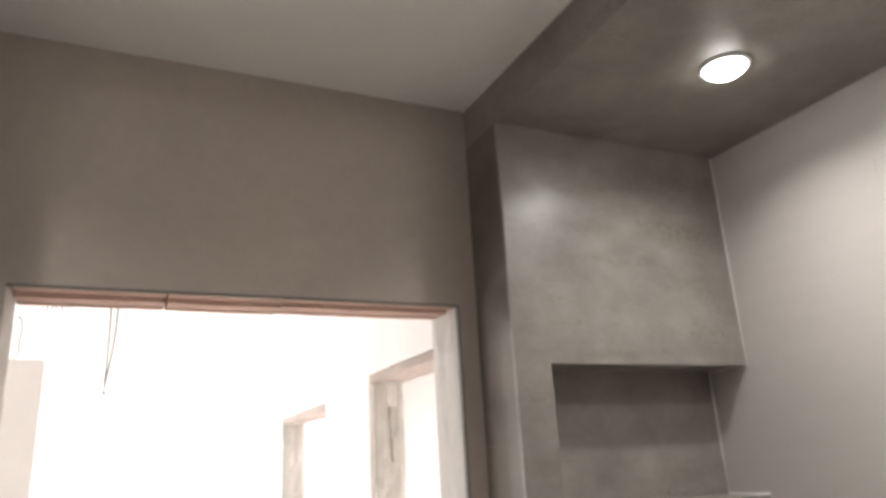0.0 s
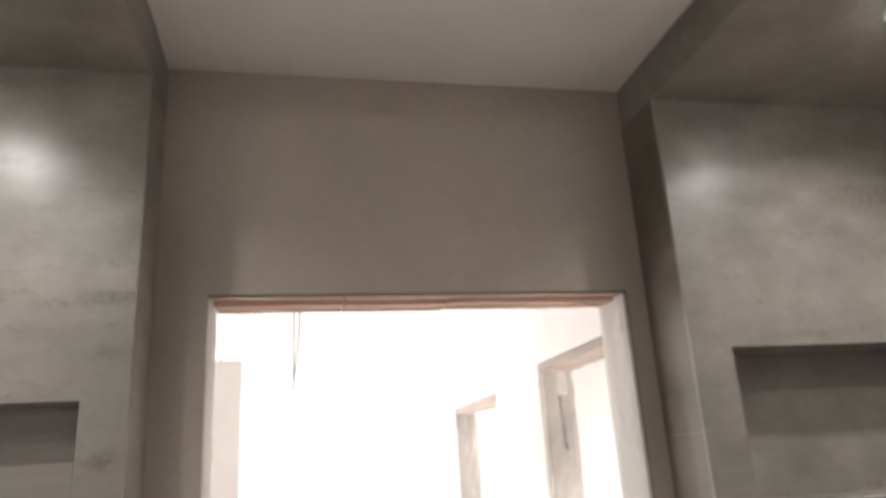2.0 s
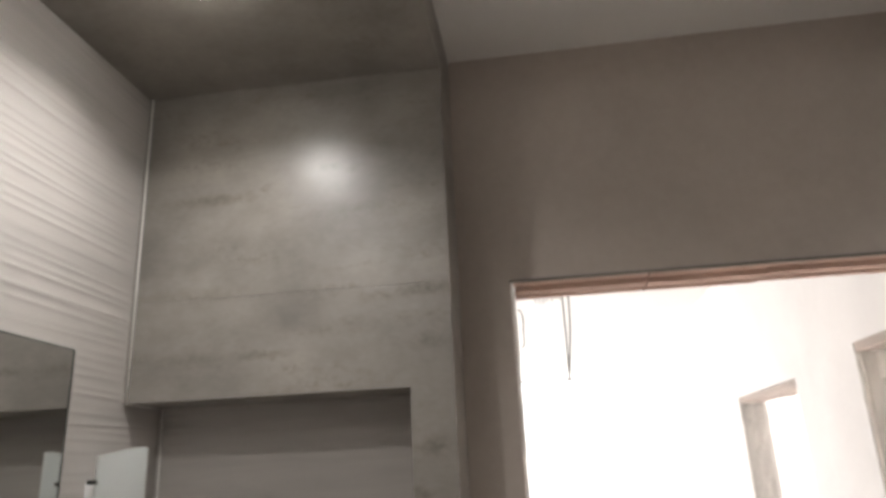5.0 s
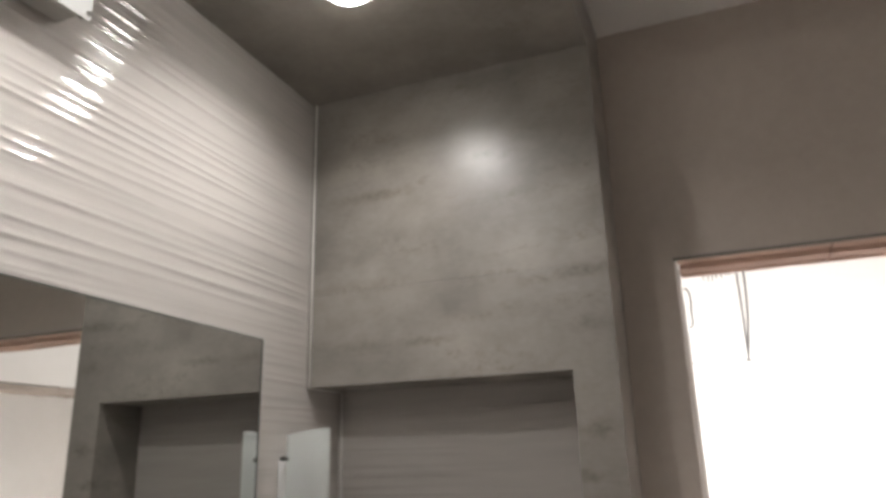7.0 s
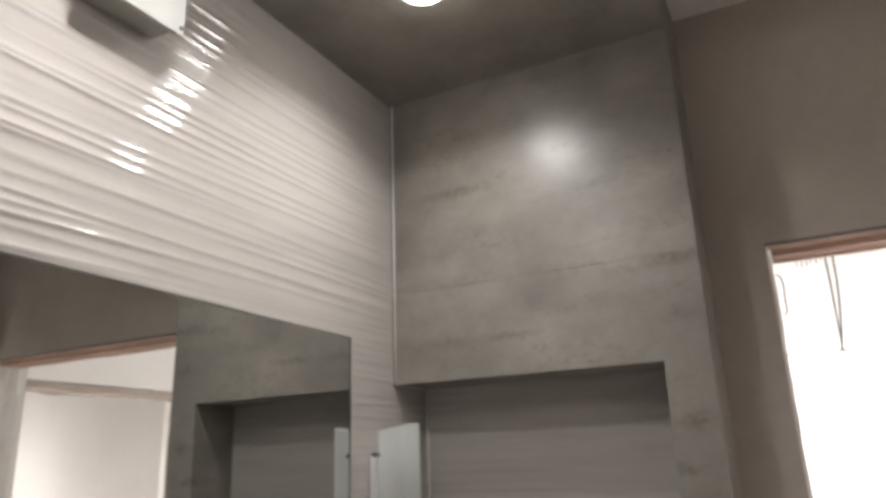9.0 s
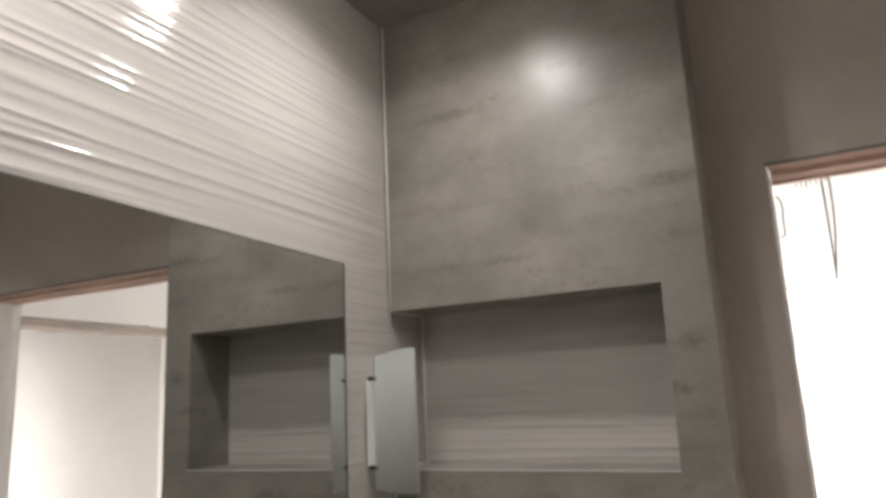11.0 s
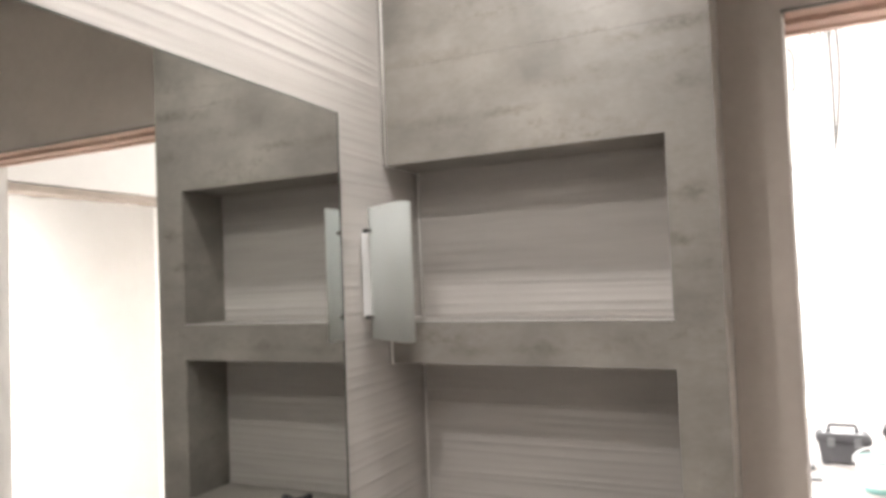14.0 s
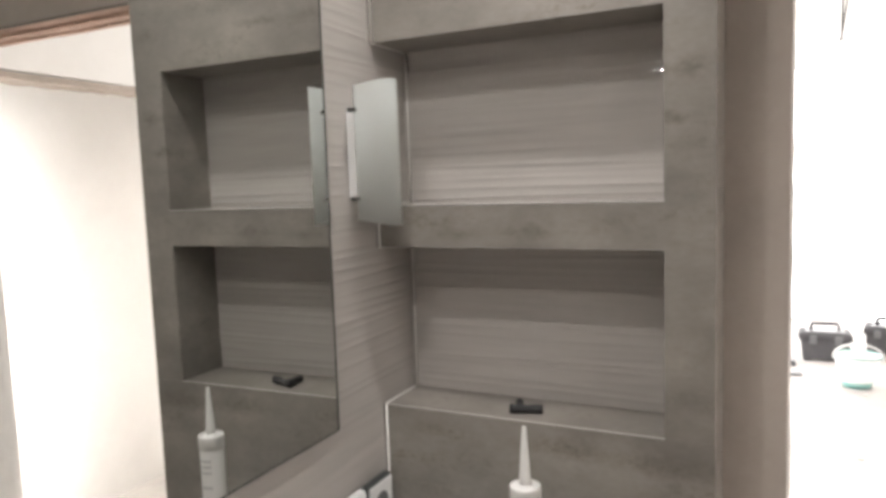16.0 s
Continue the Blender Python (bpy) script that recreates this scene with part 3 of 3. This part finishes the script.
# ---- hall behind the doorway ----
structure("floor_hall", boxes((HX0 - 0.2, 4.2, YD2, HY1 + 0.2, -0.12, 0.0)), SCREED, "dusty pale cement floor of the hall", "floor")
structure("ceiling_hall", boxes((HX0 - 0.2, 4.2, YD2, HY1 + 0.2, HZ, HZ + 0.15)), WHITE_CEILING, "white plastered hall ceiling", "ceiling")
OA, OB = (1.672, 2.531, 1.998), (3.11, 3.986, 1.952)
hall_right = structure("wall_hall_right", boxes((HX1, HW, YD2, OA[0], 0, HZ), (HX1, HW, OA[1], OB[0], 0, HZ), (HX1, HW, OB[1], HY1, 0, HZ),
                       (HX1, HW, OA[0], OA[1], OA[2] + 0.03, HZ), (HX1, HW, OB[0], OB[1], OB[2] + 0.03, HZ)), WHITE_PLASTER, "white plastered hall wall with two raw door openings", "wall")


def rough_lintel(y0, y1, zt, seed):
    """A clay lintel block with a chipped, uneven underside."""
    bm = bmesh.new()
    rings = []
    for i in range(17):
        y = y0 + (y1 - y0) * i / 16
        ring = []
        for x, z in ((HX1 + 0.003, 0.030), (HX1 + 0.003, 0.004), (HX1 + 0.030, 0.0), (HX1 + 0.062, 0.005), (HX1 + 0.070, 0.005), (HX1 + 0.104, 0.0), (HW - 0.003, 0.004), (HW - 0.003, 0.030)):
            rough = 0.009 * noise.noise((y * 16, x * 25, seed)) + 0.004 * noise.noise((y * 60, x * 40, seed)) if z < 0.02 else 0
            ring.append(bm.verts.new((x, y, zt + z + rough)))
        rings.append(ring)
    for p, q in zip(rings, rings[1:]):
        for j in range(8):
            bm.faces.new((p[j], q[j], q[(j + 1) % 8], p[(j + 1) % 8]))
    bm.faces.new(rings[0])
    bm.faces.new(rings[-1])
    bmesh.ops.recalc_face_normals(bm, faces=bm.faces)
    return bm


for n, (y0, y1, zt) in enumerate((OA, OB)):
    ym = y1 - (0.22, 0.40)[n]
    part("lintel_block", rough_lintel(y0, ym - 0.001, zt - 0.004, 2.0 + n), DUSTY, hall_right, "dusty brown clay lintel block")
    part("lintel_block", rough_lintel(ym + 0.001, y1, zt, 5.0 + n), DUSTY, hall_right, "dusty brown clay lintel block")
    part("jamb_plaster", ragged_strip(0.0, zt, lambda s, w, h, y=y1: (HX1 + 0.002 + w, y - 0.001 - h, s), HW - HX1 - 0.004, y1, thick=0.008), JAMB_DARK, hall_right, "rough grey cement on the opening's jamb")
# a filled cable chase down the jamb of the first opening
part("cement_joint", ragged_strip(1.72, OA[2] - 0.085, lambda s, w, h: (HX1 + 0.076 + w + 0.006 * math.sin(s * 9), OA[1] - 0.0105 - h, s), 0.008, 9.1, 30, 0.003), CRACK, hall_right, "dark open joint in the cement")
part("cement_daub", ragged_strip(OA[2] - 0.085, OA[2] - 0.004, lambda s, w, h: (HX1 + 0.058 + w, OA[1] - 0.009 - h, s), 0.046, 3.3, 10, 0.006), JAMB, hall_right, "paler daub of cement")
part("plaster_edge", ragged_strip(0.0, OA[2] - 0.002, lambda s, w, h: (HX1 + 0.001 + w, OA[1] - 0.006 - h, s), 0.014, 6.3, 50, 0.004), JAMB, hall_right, "pale plaster edge")
FX0, FX1, FZ1 = -1.70, 1.02, 2.60
structure("wall_hall_far", boxes((HX0, FX0, HY1, HY1 + 0.2, 0, HZ), (FX1, 4.2, HY1, HY1 + 0.2, 0, HZ), (FX0, FX1, HY1, HY1 + 0.2, FZ1, HZ)), WHITE_PLASTER, "white plastered end wall of the hall with a tall glazed opening", "wall")
structure("backdrop", boxes((FX0 - 1.5, FX1 + 1.5, HY1 + 1.2, HY1 + 1.25, -0.4, 3.6)), DAYLIGHT, "blank white overcast daylight outside the glazed opening", "sky")
area_lamp("daylight_fill", pose((FX0 + FX1) / 2, HY1 + 0.02, FZ1 / 2 + 0.01, -90, 0, 0), FX1 - FX0, FZ1 - 0.02, FAR_W, DAY)
# unseen window, added and sized to brighten the hall and the stub wall
WY0, WY1, WZ0, WZ1 = 2.4, 7.8, 0.4, 2.40
structure("wall_hall_left", boxes((HX0 - 0.2, HX0, YD2, WY0, 0, HZ), (HX0 - 0.2, HX0, WY1, HY1, 0, HZ), (HX0 - 0.2, HX0, WY0, WY1, 0, WZ0), (HX0 - 0.2, HX0, WY0, WY1, WZ1, HZ)), WHITE_PLASTER,
          "white plastered hall wall with an added, unseen wide window opening", "wall")
structure("wall_hall_near", boxes((HX0, -0.85, YD, YD2, 0, HZ)), WHITE_PLASTER, "white plastered wall beside the bathroom", "wall")
structure("wall_rooms_divide", boxes((HW, 4.0, 3.00, 3.09, 0, HZ)), WHITE_PLASTER, "white plastered wall between two rooms", "wall")
structure("wall_rooms_near", boxes((1.80, 4.0, YD, YD2, 0, HZ)), WHITE_PLASTER, "white plastered wall of the side room", "wall")
structure("wall_rooms_far", boxes((4.0, 4.2, YD, 3.4, 0, HZ), (4.0, 4.2, 6.8, HY1, 0, HZ), (4.0, 4.2, 3.4, 6.8, 0, 0.7), (4.0, 4.2, 3.4, 6.8, 2.3, HZ)), WHITE_PLASTER, "unseen white plastered outer wall with an added window opening", "wall")
# area lamp in the added left window
area_lamp("daylight_fill", pose(HX0 + 0.02, (WY0 + WY1) / 2, (WZ0 + WZ1) / 2, 0, -90, 0), WZ1 - WZ0, WY1 - WY0, HALL_W, DAY)
# lamp of an unseen, added window; makes the second opening burn out white
area_lamp("daylight_fill", pose(3.98, 5.1, 1.5, 0, 90, 0), 1.6, 3.3, ROOM_B_W, DAY)
# unseen lamp, added to brighten the side room's white back wall
area_lamp("side_room_fill", pose(1.44, YD2 + 0.062, 0.95, 90, 0, -50), 0.05, 1.60, ROOM_A_W, DAY).data.spread = radians(150)
tb = thing("added_fill_tube", 1.44, YD2 + 0.001, 0.12, "upright white tube lamp, unseen, added to brighten the side room", "wall lamp")
part("housing", boxes((-0.035, 0.035, 0.0, 0.028, 0.0, 1.66), bevel=0.004), WHITE_METAL, tb)
part("tube", lathe([(0.013, 0.02), (0.014, 0.03), (0.014, 1.63), (0.013, 1.64)], 20), LIT, tb, "glowing white tube of the added fill lamp", at=pose(0, 0.040, 0))
structure("wall_closet", boxes((1.70, 1.80, YD2, 3.00, 0, HZ)), WHITE_PLASTER, "white plastered back wall of a shallow side room", "wall")
stub = structure("wall_stub", boxes((-0.95, -0.046, 3.00, 3.14, 0, 2.145), bevel=0.004), WHITE_PLASTER, "low white plastered partition end, shaded", "wall")

wires = thing("ceiling_wires", 0.183, 3.03, HZ, "pair of loose grey electric wires hanging from the hall ceiling", "cable")
low = 2.030 - HZ
for k, (x0, bow) in enumerate(((-0.036, 0.008), (-0.018, 0.018))):
    pts = []
    for i in range(21):
        f = i / 20
        pts.append((x0 + (-0.028 - x0) * f ** 2.2 + bow * math.sin(f * math.pi), 0.010 * math.sin(f * 3 + k), low * f))
    part("wire", tube(pts, 0.0040, 7), CABLE_GREY, wires)
for dx in (-0.010, 0.008):
    part("wire_end", tube([(-0.028, 0.003, low + 0.004), (-0.028 + dx * 0.5, 0.003, low - 0.012), (-0.028 + dx, 0.004, low - 0.026)], 0.0026, 6), CABLE_GREY, wires)


# ---- things on the hall floor ----
def toolbox(x, y, w, d, h, turn, label):
    t = thing("toolbox", x, y, 0.0, label, "toolbox", "toolboxes on the hall floor", turn)
    bm = boxes((-w / 2, w / 2, -d / 2, d / 2, 0.012, h * 0.70), bevel=0.010)
    for v in bm.verts:
        k = 0.90 + 0.10 * v.co.z / (h * 0.70)
        v.co.x, v.co.y = v.co.x * k, v.co.y * k
    part("body", bm, HAZED_BLACK, t)
    lid = part("lid", boxes((-w / 2 - 0.014, w / 2 + 0.014, -d / 2 - 0.014, d / 2 + 0.014, h * 0.70, h * 0.93), bevel=0.016), HAZED_BLACK, t)
    part("lid_rim", boxes((-w / 2 - 0.020, w / 2 + 0.020, -d / 2 - 0.020, d / 2 + 0.020, h * 0.68, h * 0.73), bevel=0.006), HAZED_BLACK, t)
    part("lid_tray", boxes((-w * 0.40, w * 0.40, -d * 0.36, d * 0.36, h * 0.925, h * 0.945), bevel=0.004), GREY_PLASTIC, lid, "grey moulded tray in the lid")
    for s in (-1, 1):
        part("latch", boxes((s * w * 0.26 - 0.026, s * w * 0.26 + 0.026, -d / 2 - 0.030, -d / 2 - 0.012, h * 0.58, h * 0.86), bevel=0.005), GREY_PLASTIC, t, "worn grey latch")
        for q in (-1, 1):
            part("foot", boxes((s * w * 0.36 - 0.03, s * w * 0.36 + 0.03, q * d * 0.34 - 0.02, q * d * 0.34 + 0.02, 0.0, 0.016), bevel=0.003), HAZED_BLACK, t)
    part("handle", tube([(-w * 0.28, 0, h * 0.90), (-w * 0.28, 0, h * 1.10), (-w * 0.25, 0, h * 1.16), (w * 0.25, 0, h * 1.16), (w * 0.28, 0, h * 1.10), (w * 0.28, 0, h * 0.90)], 0.014, 8), HAZED_BLACK, t)
    return t


toolbox(0.290, 6.74, 0.36, 0.22, 0.255, 2, "black plastic toolbox, glare haze in its colour, with a carrying handle on the floor")
toolbox(0.800, 7.10, 0.36, 0.24, 0.255, -8, "black plastic toolbox, glare haze in its colour, standing behind a bucket on the floor")
bk = thing("bucket", 0.465, 5.96, 0.0, "large builder's bucket, teal base and rim, body painted overexposed white", "bucket")
# white body paints the burnt-out light, teal base the part left in shade
part("body", lathe([(0.101, 0.046), (0.150, 0.226), (0.144, 0.226), (0.096, 0.050)], 36, cap=False), WHITE_PLASTIC, bk)
part("base_band", lathe([(0.080, 0.0), (0.090, 0.003), (0.102, 0.046), (0.097, 0.048)], 36), TEAL, bk, "teal plastic base, painted as the bucket's shaded part")
part("rim", lathe([(0.1505, 0.229), (0.156, 0.231), (0.157, 0.236), (0.153, 0.239), (0.147, 0.237), (0.144, 0.228)], 36, cap=False), TEAL, bk, "teal rolled rim")
part("bail", tube([(0.155 * math.cos(a), -0.04 - 0.06 * math.sin(a), 0.232 + 0.10 * math.sin(a)) for a in [math.pi * i / 18 for i in range(19)]], 0.007, 6), CABLE_WHITE, bk, "white carrying handle")
for i in (-1, 1):
    part("bail_lug", lathe([(0.013, 0.0), (0.013, 0.010), (0.009, 0.013)], 14), WHITE_PLASTIC, bk, at=pose(i * 0.147, -0.03, 0.215, 0, 90 * i, 0))
cb = thing("extension_cable", 0.60, 6.45, 0.0, "white extension cable lying loosely on the floor", "cable")
part("cord", tube([(0.30 * (f - 0.5) * 2, 0.10 * math.sin(f * 7), 0.006) for f in [i / 30 for i in range(31)]], 0.005, 6), CABLE_WHITE, cb)
for x, y, s, turn in ((0.369, 4.48, 0.03, 20), (0.12, 5.6, 0.025, 50), (0.50, 5.72, 0.035, 70)):
    c = thing("rubble_chip", x, y, 0.0, "small chip of plaster rubble on the floor", "rubble", "rubble chips", turn)
    bm = boxes((-s / 2, s / 2, -s / 3, s / 3, 0, s / 3))
    for v in bm.verts:
        v.co += Vector((noise.noise(v.co * 70), noise.noise(v.co * 91), 0)) * s * 0.3
    part("chip", bm, JAMB, c)
for x, y, w, h in ((0.035, 6.45, 0.07, 0.045), (0.050, 6.15, 0.12, 0.02)):
    o = thing("plaster_offcut", x, y, 0.0, "small grey board offcut lying on the hall floor", "offcut", "board offcuts", 8)
    part("board", boxes((-w / 2, w / 2, -0.05, 0.05, 0, h), bevel=0.003), GREY_PLASTIC, o)
